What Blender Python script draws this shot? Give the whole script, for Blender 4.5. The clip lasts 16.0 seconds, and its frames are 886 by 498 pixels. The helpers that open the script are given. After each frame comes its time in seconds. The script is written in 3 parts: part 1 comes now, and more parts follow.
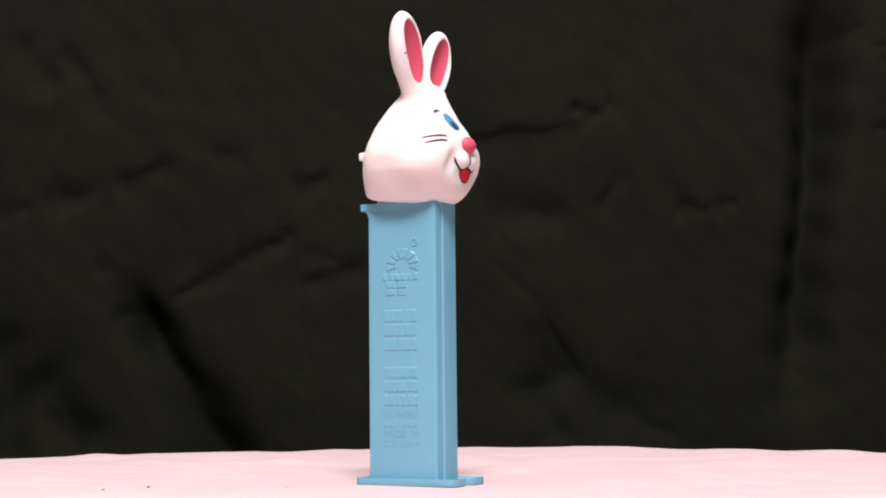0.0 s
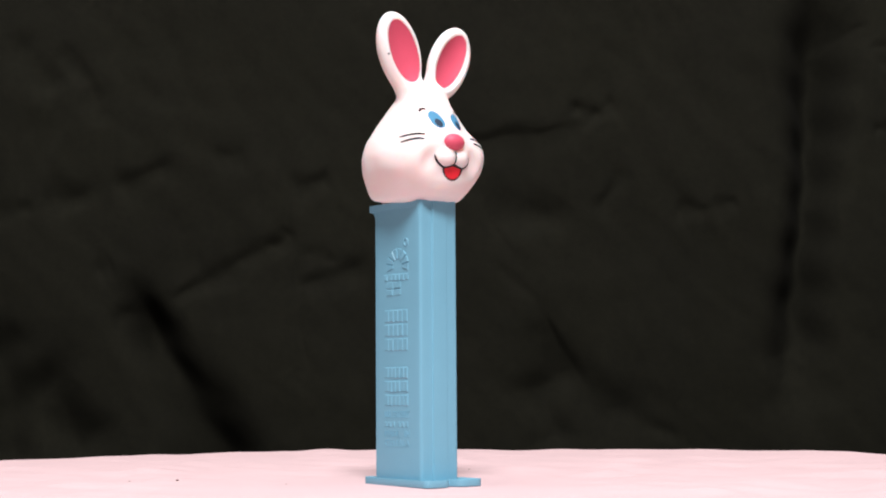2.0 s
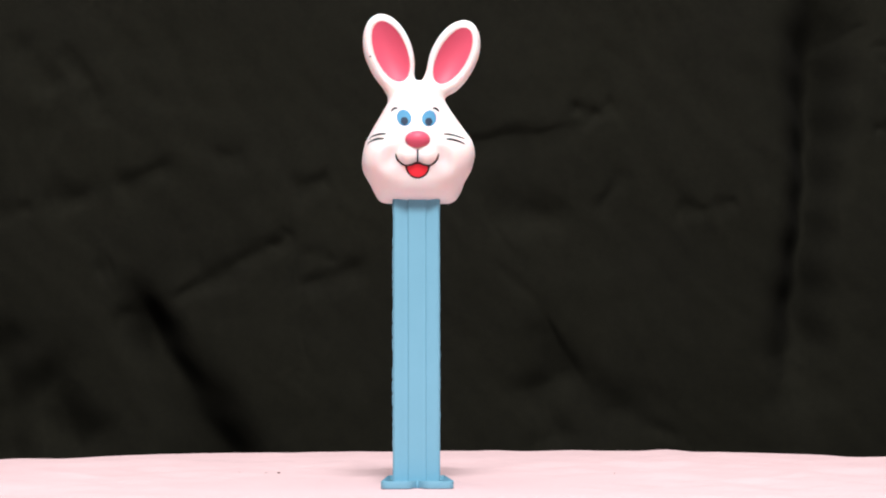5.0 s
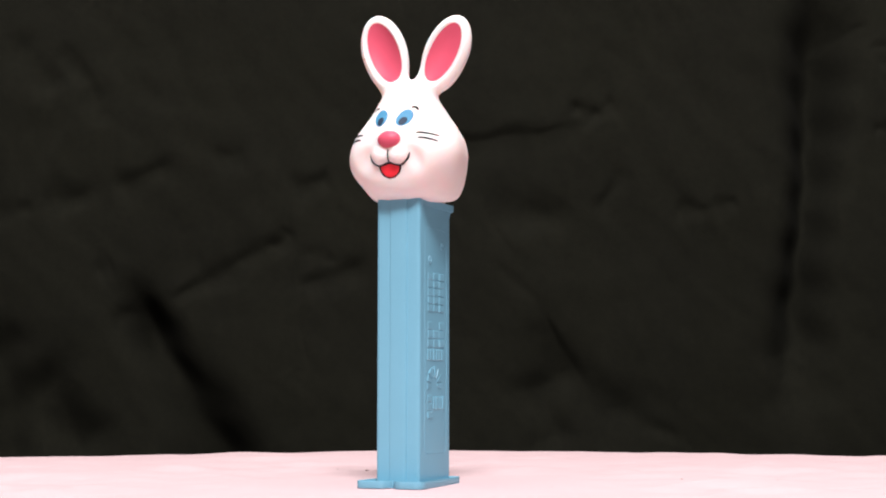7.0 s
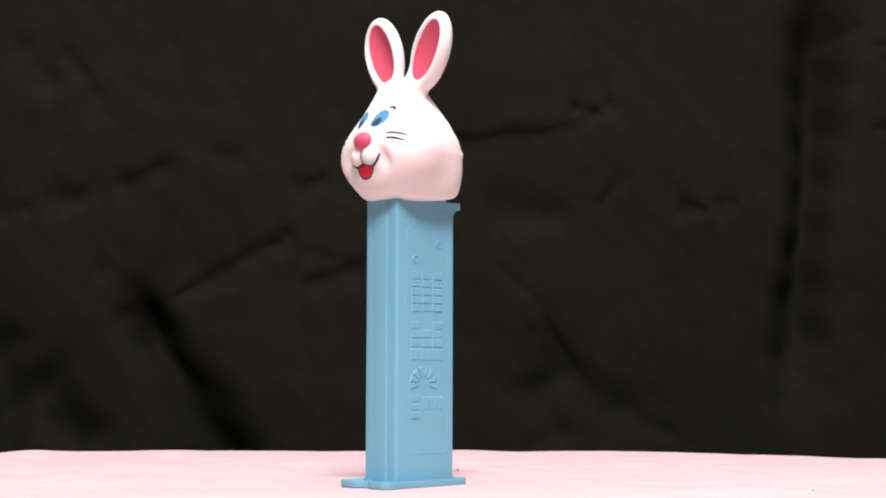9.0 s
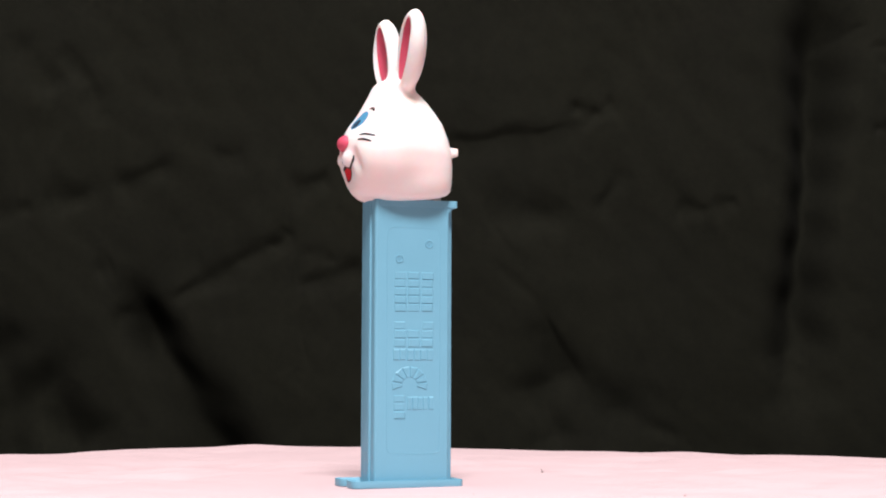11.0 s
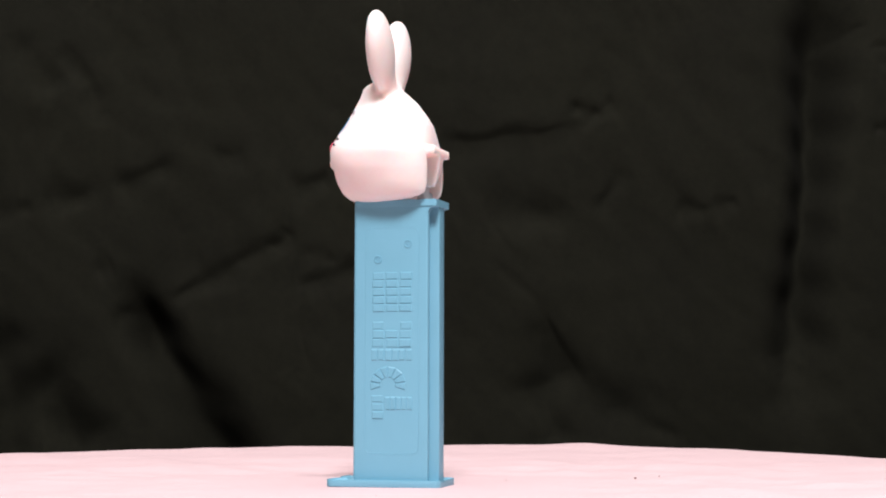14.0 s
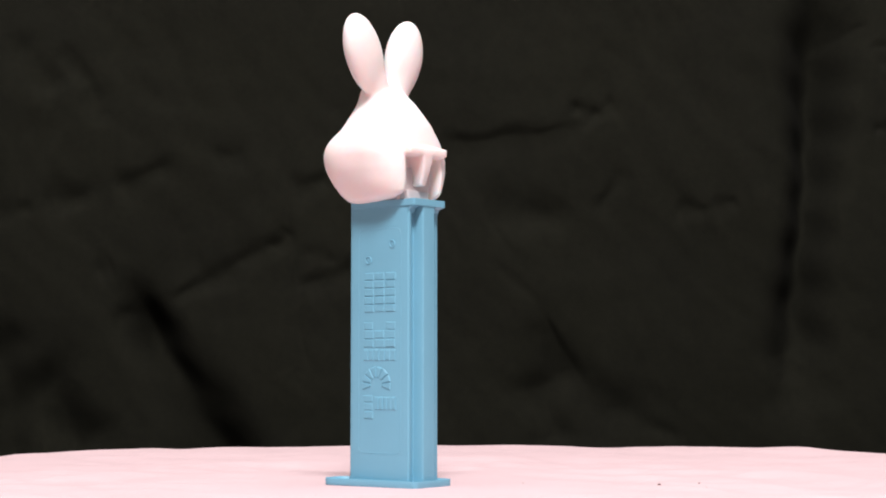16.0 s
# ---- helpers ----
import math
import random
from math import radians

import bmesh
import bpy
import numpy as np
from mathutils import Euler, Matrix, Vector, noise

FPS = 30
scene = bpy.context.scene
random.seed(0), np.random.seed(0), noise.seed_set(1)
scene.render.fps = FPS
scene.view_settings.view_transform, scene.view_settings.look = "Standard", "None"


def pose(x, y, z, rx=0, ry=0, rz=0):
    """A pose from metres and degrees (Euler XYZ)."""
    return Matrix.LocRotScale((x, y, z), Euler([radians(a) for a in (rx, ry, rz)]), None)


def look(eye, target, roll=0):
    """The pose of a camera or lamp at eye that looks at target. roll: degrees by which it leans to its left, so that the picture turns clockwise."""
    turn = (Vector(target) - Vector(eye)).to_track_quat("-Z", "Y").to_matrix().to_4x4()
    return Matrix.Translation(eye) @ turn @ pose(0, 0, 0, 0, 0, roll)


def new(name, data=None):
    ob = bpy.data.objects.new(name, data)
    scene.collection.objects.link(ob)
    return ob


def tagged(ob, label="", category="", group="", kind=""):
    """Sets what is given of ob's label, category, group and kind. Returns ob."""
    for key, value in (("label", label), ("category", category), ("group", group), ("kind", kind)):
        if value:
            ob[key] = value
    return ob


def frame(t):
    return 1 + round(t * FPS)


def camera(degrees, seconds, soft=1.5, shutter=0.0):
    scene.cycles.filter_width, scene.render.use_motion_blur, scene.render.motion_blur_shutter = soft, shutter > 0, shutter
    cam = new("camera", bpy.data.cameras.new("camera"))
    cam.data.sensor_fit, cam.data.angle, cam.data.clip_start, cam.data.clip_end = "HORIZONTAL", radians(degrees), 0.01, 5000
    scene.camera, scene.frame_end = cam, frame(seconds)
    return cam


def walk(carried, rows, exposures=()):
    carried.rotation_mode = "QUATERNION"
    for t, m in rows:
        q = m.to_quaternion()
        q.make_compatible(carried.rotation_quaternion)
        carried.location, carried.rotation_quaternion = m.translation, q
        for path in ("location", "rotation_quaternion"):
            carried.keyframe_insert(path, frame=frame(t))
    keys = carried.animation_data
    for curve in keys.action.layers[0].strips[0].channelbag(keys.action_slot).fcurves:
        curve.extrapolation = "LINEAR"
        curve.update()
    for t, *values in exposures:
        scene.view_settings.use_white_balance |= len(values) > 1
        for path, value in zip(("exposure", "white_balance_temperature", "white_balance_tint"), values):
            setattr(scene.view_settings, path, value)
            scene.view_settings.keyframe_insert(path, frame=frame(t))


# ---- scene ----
from mathutils.bvhtree import BVHTree

MM = 0.001

# camera, standing still beside the turntable
cam = camera(29.46, 16.0, soft=2.0)
EYE = Vector((0.0, -0.44463, 0.02844))
YAW, TILT = radians(1.333), radians(4.303)
AIM = EYE + Vector((math.sin(YAW) * math.cos(TILT), math.cos(YAW) * math.cos(TILT), math.sin(TILT)))
walk(cam, [(0, look(EYE, AIM, -0.252)), (16, look(EYE, AIM, -0.252))], exposures=[(0, -0.11), (4, -0.09), (7, -0.03), (9, -0.03), (11.5, -0.08), (16, -0.08)])

# ---- world and lamps ----
world = bpy.data.worlds.new("room_dark")
scene.world = world
world.use_nodes = True
world.node_tree.nodes["Background"].inputs[0].default_value = (1.0, 0.93, 0.92, 1)
world.node_tree.nodes["Background"].inputs[1].default_value = 0.05


def area_lamp(name, eye, target, size, watts, colour):
    data = bpy.data.lights.new(name, "AREA")
    data.shape, data.size, data.energy, data.color = "DISK", size, watts, colour
    ob = new(name, data)
    ob.matrix_world = look(eye, target)
    return ob


area_lamp("key_lamp", (0.02, -0.74, 1.06), (0, 0, 0.06), 0.30, 25.5, (1.0, 0.955, 0.965))
# broad unseen fill from above, added in place of ambient light
area_lamp("overhead_fill", (0.0, -0.15, 1.55), (0, -0.15, 0), 1.1, 15.0, (1.0, 0.955, 0.97))


# ---- materials ----
def material(name, colour, rough=0.5, grain=0.04, size=900.0, bump=0.0, blotch=0.05, blotch_size=60.0, sheen=0.0, sss=0.0):
    """A dielectric with fine grain, slow blotches and fine relief; size in noise cells a metre."""
    mat = bpy.data.materials.new(name)
    mat.use_nodes = True
    nt = mat.node_tree
    bsdf = nt.nodes["Principled BSDF"]
    co = nt.nodes.new("ShaderNodeTexCoord")
    fine = nt.nodes.new("ShaderNodeTexNoise")
    fine.inputs["Scale"].default_value = size
    fine.inputs["Detail"].default_value = 3
    slow = nt.nodes.new("ShaderNodeTexNoise")
    slow.inputs["Scale"].default_value = blotch_size
    slow.inputs["Detail"].default_value = 4
    for n in (fine, slow):
        nt.links.new(co.outputs["Object"], n.inputs["Vector"])
    add = nt.nodes.new("ShaderNodeMath")
    add.operation = "MULTIPLY_ADD"
    nt.links.new(fine.outputs["Fac"], add.inputs[0])
    add.inputs[1].default_value = grain * 2
    mul = nt.nodes.new("ShaderNodeMath")
    mul.operation = "MULTIPLY_ADD"
    nt.links.new(slow.outputs["Fac"], mul.inputs[0])
    mul.inputs[1].default_value = blotch * 2
    mul.inputs[2].default_value = 1 - grain - blotch
    nt.links.new(mul.outputs[0], add.inputs[2])
    mix = nt.nodes.new("ShaderNodeVectorMath")
    mix.operation = "SCALE"
    mix.inputs[0].default_value = colour
    nt.links.new(add.outputs[0], mix.inputs["Scale"])
    nt.links.new(mix.outputs[0], bsdf.inputs["Base Color"])
    rr = nt.nodes.new("ShaderNodeMath")
    rr.operation = "MULTIPLY_ADD"
    nt.links.new(slow.outputs["Fac"], rr.inputs[0])
    rr.inputs[1].default_value = 0.16
    rr.inputs[2].default_value = rough - 0.08
    nt.links.new(rr.outputs[0], bsdf.inputs["Roughness"])
    if bump:
        b = nt.nodes.new("ShaderNodeBump")
        b.inputs["Strength"].default_value = 0.6
        b.inputs["Distance"].default_value = bump
        nt.links.new(fine.outputs["Fac"], b.inputs["Height"])
        nt.links.new(b.outputs[0], bsdf.inputs["Normal"])
    bsdf.inputs["Sheen Weight"].default_value = sheen
    if sss:
        bsdf.inputs["Subsurface Weight"].default_value = sss
        bsdf.inputs["Subsurface Radius"].default_value = (1.0, 0.6, 0.5)
        bsdf.inputs["Subsurface Scale"].default_value = 0.005
    return mat


BLUE = material("blue_plastic", (0.156, 0.384, 0.512), 0.42, 0.02, 1500, 0.00002, 0.04, 90)
WHITE = material("white_plastic", (0.865, 0.757, 0.745), 0.55, 0.015, 1800, 0.00002, 0.03, 120, sss=0.75)
CLEAR_WHITE = material("milky_plastic", (0.62, 0.54, 0.54), 0.35, 0.02, 1500, 0, 0.05, 150)
PINK = material("pink_paint", (0.64, 0.085, 0.145), 0.5, 0.02, 1500, 0.00001, 0.06, 160)
RED = material("red_paint", (0.72, 0.02, 0.035), 0.55, 0.02, 1500, 0, 0.05, 200)
BLACK = material("black_paint", (0.015, 0.010, 0.013), 0.65, 0.02, 1500, 0, 0.05, 200)
EYE_BLUE = material("eye_blue_paint", (0.062, 0.235, 0.40), 0.65, 0.02, 1500, 0, 0.05, 200)
PUPIL = material("pupil_paint", (0.012, 0.03, 0.06), 0.65, 0.02, 1500, 0, 0.05, 200)
CLOTH = material("pink_cloth", (0.63, 0.46, 0.475), 0.9, 0.05, 2600, 0.00012, 0.04, 25, sheen=0.1)
DARK = material("black_cloth", (0.0081, 0.0081, 0.0052), 0.95, 0.36, 300, 0.0002, 0.24, 16)
DARK.node_tree.nodes["Principled BSDF"].inputs["Specular IOR Level"].default_value = 0.12
WALL = material("wall_paint", (0.76, 0.73, 0.71), 0.8, 0.03, 300, 0.0003, 0.05, 3)
GREY = material("grey_plastic", (0.12, 0.12, 0.12), 0.5, 0.03, 900, 0, 0.05, 30)
CRUMB = material("crumb", (0.10, 0.05, 0.04), 0.8, 0.2, 3000, 0, 0.1, 900)

for paint in (PINK, RED, BLACK, EYE_BLUE, PUPIL):
    paint.node_tree.nodes["Principled BSDF"].inputs["Specular IOR Level"].default_value = 0.3


# ---- mesh tools ----
def mesh_object(name, verts, faces, mat, smooth=True):
    me = bpy.data.meshes.new(name)
    me.from_pydata([tuple(v) for v in verts], [], [tuple(f) for f in faces])
    me.update()
    me.materials.append(mat)
    if smooth:
        me.shade_smooth()
    return new(name, me)


def part(name, bm, mat, parent, label="", smooth=False):
    """Links a bmesh (built in millimetres) as one mesh under a thing or part."""
    bmesh.ops.scale(bm, vec=(MM, MM, MM), verts=bm.verts)
    bmesh.ops.recalc_face_normals(bm, faces=bm.faces)
    me = bpy.data.meshes.new(name)
    bm.to_mesh(me)
    bm.free()
    me.materials.append(mat)
    if smooth:
        me.shade_smooth()
    ob = new(name, me)
    ob.parent = parent
    if label:
        tagged(ob, label)
    return ob


def prism(outline, z0, z1, bevel=0.0, axis="z", segments=2):
    """An extruded outline; axis z: (x, y) up; axis y: (x, z) along y."""
    bm = bmesh.new()
    put = (lambda p, h: (p[0], p[1], h)) if axis == "z" else (lambda p, h: (p[0], h, p[1]))
    low = [bm.verts.new(put(p, z0)) for p in outline]
    top = [bm.verts.new(put(p, z1)) for p in outline]
    n = len(outline)
    bm.faces.new(low)
    bm.faces.new(top)
    for i in range(n):
        bm.faces.new((low[i], low[(i + 1) % n], top[(i + 1) % n], top[i]))
    bmesh.ops.recalc_face_normals(bm, faces=bm.faces)
    if bevel:
        edges = [e for e in bm.edges if e.calc_face_angle(0) > 0.6]
        bmesh.ops.bevel(bm, geom=edges, offset=bevel, segments=segments, affect="EDGES", profile=0.5, clamp_overlap=True)
    return bm


def rounded(points, radius, steps=4):
    """An outline with its corners rounded; radius one number or one a corner."""
    out, n = [], len(points)
    for i in range(n):
        r = radius[i] if isinstance(radius, (list, tuple)) else radius
        p, a, b = Vector(points[i]), Vector(points[i - 1]), Vector(points[(i + 1) % n])
        if r <= 0:
            out.append(tuple(p))
            continue
        da, db = (a - p), (b - p)
        r1 = min(r, da.length * 0.49, db.length * 0.49)
        s, e = p + da.normalized() * r1, p + db.normalized() * r1
        for k in range(steps + 1):
            t = k / steps
            out.append(tuple(s * (1 - t) ** 2 + p * 2 * t * (1 - t) + e * t * t))
    return out


def surface_net(field, lo, hi, h):
    """Closed smooth surface where field(x, y, z) = 0, as vertices and quads."""
    ax = [np.arange(a, b + h, h) for a, b in zip(lo, hi)]
    g = field(*np.meshgrid(*ax, indexing="ij"))
    inside = g < 0
    n = np.array(g.shape)
    total = np.zeros((*(n - 1), 3))
    count = np.zeros(n - 1)
    corner = [(i, j, k) for i in (0, 1) for j in (0, 1) for k in (0, 1)]
    cut = lambda arr, c: arr[c[0]:n[0] - 1 + c[0], c[1]:n[1] - 1 + c[1], c[2]:n[2] - 1 + c[2]]
    for a in corner:
        for d in range(3):
            if a[d]:
                continue
            b = tuple(1 if i == d else a[i] for i in range(3))
            ga, gb = cut(g, a), cut(g, b)
            cross = cut(inside, a) != cut(inside, b)
            t = np.where(cross, ga / np.where(ga == gb, 1, ga - gb), 0)
            for i in range(3):
                total[..., i] += np.where(cross, a[i] + (t if i == d else 0), 0)
            count += cross
    active = count > 0
    index = -np.ones(n - 1, int)
    index[active] = np.arange(active.sum())
    cell = np.argwhere(active)
    verts = (cell + total[active] / count[active][:, None]) * h + np.array(lo)
    quads = []
    for d in range(3):
        e, f = (d + 1) % 3, (d + 2) % 3
        a = [slice(1, -1)] * 3
        a[d] = slice(0, -1)
        b = list(a)
        b[d] = slice(1, None)
        cross = inside[tuple(a)] != inside[tuple(b)]
        up = inside[tuple(a)][cross]
        at = np.argwhere(cross)
        at[:, [i for i in range(3) if i != d]] += 1
        def vert(de, df):
            q = at.copy()
            q[:, e] -= de
            q[:, f] -= df
            return index[q[:, 0], q[:, 1], q[:, 2]]
        ring = np.stack([vert(1, 1), vert(0, 1), vert(0, 0), vert(1, 0)], 1)
        ring[~up] = ring[~up][:, ::-1]
        quads.append(ring)
    return verts, np.concatenate(quads)


def blend(a, b, k):
    h = np.clip(0.5 + 0.5 * (b - a) / k, 0, 1)
    return b + (a - b) * h - k * h * (1 - h)


def carve(a, b, k):
    return -blend(-a, b, k)


def ellipsoid(x, y, z, c, r, lean=0.0):
    """Rough distance to an ellipsoid leaning in the y-z plane by lean degrees."""
    y, z = y - c[1], z - c[2]
    s, co = math.sin(radians(lean)), math.cos(radians(lean))
    y, z = co * y - s * z, s * y + co * z
    x = x - c[0]
    k0 = np.sqrt((x / r[0]) ** 2 + (y / r[1]) ** 2 + (z / r[2]) ** 2)
    k1 = np.sqrt((x / r[0] ** 2) ** 2 + (y / r[1] ** 2) ** 2 + (z / r[2] ** 2) ** 2) + 1e-9
    return k0 * (k0 - 1) / k1


def box_field(x, y, z, lo, hi):
    return np.maximum.reduce([lo[0] - x, x - hi[0], lo[1] - y, y - hi[1], lo[2] - z, z - hi[2]])


# ---- unseen room, added to close the place and bounce fill light ----
def slab(name, lo, hi, mat, label, category, kind="structure"):
    bm = bmesh.new()
    bmesh.ops.create_cube(bm, size=1)
    bmesh.ops.scale(bm, vec=[b - a for a, b in zip(lo, hi)], verts=bm.verts)
    bmesh.ops.translate(bm, vec=[(a + b) / 2 for a, b in zip(lo, hi)], verts=bm.verts)
    me = bpy.data.meshes.new(name)
    bm.to_mesh(me)
    bm.free()
    me.materials.append(mat)
    return tagged(new(name, me), label, category, kind=kind)


ROOM = 1.8
slab("floor", (-ROOM, -ROOM, -0.86), (ROOM, ROOM, -0.80), WALL, "plain grey floor of the room", "floor")
slab("ceiling", (-ROOM, -ROOM, 1.6), (ROOM, ROOM, 1.7), WALL, "plain light ceiling of the room", "ceiling")
slab("wall_north", (-ROOM, ROOM, -0.8), (ROOM, ROOM + 0.1, 1.6), WALL, "plain light painted wall", "wall")
slab("wall_south", (-ROOM, -ROOM - 0.1, -0.8), (ROOM, -ROOM, 1.6), WALL, "plain light painted wall", "wall")
slab("wall_west", (-ROOM - 0.1, -ROOM, -0.8), (-ROOM, ROOM, 1.6), WALL, "plain light painted wall", "wall")
slab("wall_east", (ROOM, -ROOM, -0.8), (ROOM + 0.1, ROOM, 1.6), WALL, "plain light painted wall", "wall")
slab("table", (-0.8, -0.3, -0.8), (0.8, 0.6, -0.066), DARK, "plain dark table under the turntable", "table")

# ---- black backdrop cloth: hangs behind, sweeps forward under the turntable ----
BACK_Y = 0.45
# folds of the hanging cloth: x, z where they begin and end, width, depth towards the back, and how much wider they are on the lower side
BROAD_FOLDS = [
    (-0.139, 0.066, -0.087, -0.034, 0.0125, 0.026, 1.2), (-0.197, 0.026, -0.164, -0.014, 0.015, 0.012), (-0.214, 0.05, -0.206, -0.02, 0.011, 0.009),
    (0.2295, 0.236, 0.2095, 0.03, 0.0125, 0.034), (0.049, 0.121, 0.087, 0.11, 0.011, 0.005), (0.07, 0.028, 0.081, -0.009, 0.011, 0.006),
    (0.073, 0.04, 0.118, 0.003, 0.013, 0.005),
]
CREASES_HIGH_WEST = [
    (-0.208, 0.207, -0.184, 0.181, 0.0085, 0.0038), (-0.183, 0.202, -0.168, 0.184, 0.0054, 0.0027), (-0.168, 0.184, -0.159, 0.164, 0.0054, 0.0022),
    (-0.187, 0.1245, -0.166, 0.122, 0.008, 0.0039), (-0.153, 0.127, -0.124, 0.139, 0.0049, 0.0031, 1.6),
    (-0.102, 0.143, -0.084, 0.146, 0.0054, 0.002, 1.5), (-0.06, 0.1285, -0.04, 0.133, 0.0054, 0.003, 1.5),
    (-0.064, 0.138, -0.0597, 0.105, 0.0025, 0.001), (-0.202, 0.162, -0.182, 0.156, 0.0107, 0.002), (-0.217, 0.116, -0.195, 0.118, 0.0054, 0.0016),
]
CREASES_LOW_WEST = [
    (-0.0597, 0.105, -0.071, 0.096, 0.0039, 0.002), (-0.118, 0.071, -0.087, 0.088, 0.0043, 0.0031, 1.4),
    (-0.087, 0.088, -0.064, 0.099, 0.0043, 0.0025, 1.4), (-0.051, 0.075, -0.022, 0.087, 0.0043, 0.0027, 1.6),
    (-0.153, 0.062, -0.129, 0.062, 0.0054, 0.0025, 1.4), (-0.0552, 0.088, -0.0521, 0.034, 0.0023, 0.001),
    (-0.0515, 0.0925, -0.037, 0.089, 0.0036, 0.0013), (-0.164, 0.084, -0.155, 0.0875, 0.0054, 0.0018),
]
CREASES_MIDDLE = [
    (0.026, 0.153, 0.07, 0.1588, 0.0039, 0.0035, 4.5), (0.069, 0.1588, 0.096, 0.162, 0.0032, 0.0017, 4),
    (0.09, 0.174, 0.1035, 0.169, 0.0039, 0.003, 1.4), (0.103, 0.169, 0.115, 0.175, 0.0036, 0.0018, 1.4), (0.118, 0.137, 0.107, 0.115, 0.0038, 0.0018),
    (0.074, 0.058, 0.093, 0.028, 0.0026, 0.003, 5), (0.049, 0.088, 0.068, 0.069, 0.0032, 0.001), (0.116, 0.011, 0.146, -0.006, 0.0054, 0.0018),
    (0.036, 0.132, 0.06, 0.09, 0.0029, 0.0005),
]
CREASES_EAST = [
    (0.146, 0.1205, 0.161, 0.1155, 0.0036, 0.0022, 1.5), (0.164, 0.118, 0.176, 0.1215, 0.0036, 0.0018, 1.5),
    (0.228, 0.207, 0.249, 0.215, 0.0026, 0.001), (0.257, 0.206, 0.26, 0.192, 0.0036, 0.0017), (0.253, 0.16, 0.262, 0.158, 0.0039, 0.0017),
    (0.202, 0.04, 0.208, 0.024, 0.0054, 0.0017),
]


def build_backdrop():
    xs = np.concatenate([np.linspace(-0.85, -0.27, 60), np.linspace(-0.268, 0.318, 680), np.linspace(0.32, 0.85, 55)])
    zs = np.concatenate([np.linspace(-0.062, 0.262, 380), np.linspace(0.264, 1.25, 90)])
    x, z = np.meshgrid(xs, zs, indexing="ij")
    y = BACK_Y + 0.006 * np.sin(x * 17 + 0.6 * np.sin(z * 9)) + 0.002 * np.sin(x * 47 + z * 6 + 1) 
    # creases wander a little
    wx = x + 0.0010 * np.sin(z * 47 + 2 * np.sin(x * 23)) + 0.0007 * np.sin(z * 217 + x * 61)
    wz = z + 0.0010 * np.sin(x * 47 + 2 * np.sin(z * 29)) + 0.0007 * np.sin(x * 209 - z * 43)
    y = y + 0.0014 * np.sin(wx * 46 + wz * 25) * np.sin(wz * 38 - wx * 21)
    # fine crumpling over all of the cloth
    rnd = random.Random(11)
    for k in range(18):
        way, pitch = rnd.uniform(0, math.pi), 2 * math.pi / rnd.uniform(0.010, 0.042)
        swell = 0.5 + 0.5 * np.sin(x * rnd.uniform(20, 60) + z * rnd.uniform(-60, 60) + rnd.uniform(0, 6))
        y = y + swell * 0.30 / pitch * 0.09 * np.sin(pitch * (wx * math.cos(way) + wz * math.sin(way)) + rnd.uniform(0, 6) + 1.5 * np.sin(wz * 70 + wx * 40 + k))
    for x0, z0, x1, z1, w, depth, *wider in BROAD_FOLDS + CREASES_HIGH_WEST + CREASES_LOW_WEST + CREASES_MIDDLE + CREASES_EAST:
        skew = wider[0] if wider else 1
        dx, dz = x1 - x0, z1 - z0
        long = math.hypot(dx, dz)
        t = ((wx - x0) * dx + (wz - z0) * dz) / long ** 2
        d = ((wx - x0) * dz - (wz - z0) * dx) / long
        fade = np.exp(-(np.maximum(np.abs(t - 0.5) - 0.3, 0) / 0.24) ** 2) * (0.85 + 0.15 * np.sin(t * 7 + x0 * 80))
        ww = w * (1.05 + 0.25 * np.sin(t * 5 + z0 * 60)) * np.where(d > 0, skew, 1)
        y = y + fade * depth * np.exp(-(d / ww) ** 2)
    verts, faces = [], []
    n, m = x.shape
    # hanging part, then the sweep that lies on the table
    lie = np.linspace(0, 1, 26)[1:]
    rows = m + len(lie)
    for i in range(n):
        for j in range(len(lie) - 1, -1, -1):
            verts.append((x[i, 0], y[i, 0] - lie[j] * 0.85, -0.0635 + 0.001 * math.sin(x[i, 0] * 30 + lie[j] * 20)))
        for j in range(m):
            verts.append((x[i, j], y[i, j], z[i, j]))
    for i in range(n - 1):
        for j in range(rows - 1):
            a = i * rows + j
            faces.append((a, a + 1, a + rows + 1, a + rows))
    ob = mesh_object("backdrop", verts, faces, DARK)
    return tagged(ob, "creased black cloth backdrop hanging behind the turntable", "backdrop", kind="structure")


build_backdrop()


# ---- turntable and its cloth ----
DISC = 0.207


def build_turntable():
    root = tagged(new("turntable"), "round turntable hidden under a pink cloth", "turntable")
    ring = [(205 * math.cos(a), 205 * math.sin(a)) for a in np.linspace(0, 2 * math.pi, 97)[:-1]]
    part("platter", prism(ring, -13, -2.5, 1.5), GREY, root)
    ring = [(90 * math.cos(a), 90 * math.sin(a)) for a in np.linspace(0, 2 * math.pi, 65)[:-1]]
    part("base", prism(ring, -61.5, -13.2, 2), GREY, root)
    return root


RIM_WAVES = [(0.15, -0.43), (-1.04, 0.5), (-0.54, 0.34), (-0.57, 0.25), (-0.32, 0.30), (-0.06, 0.30), (-0.17, 0.13)]


LUMPS = (radians(123.0), radians(239.5))


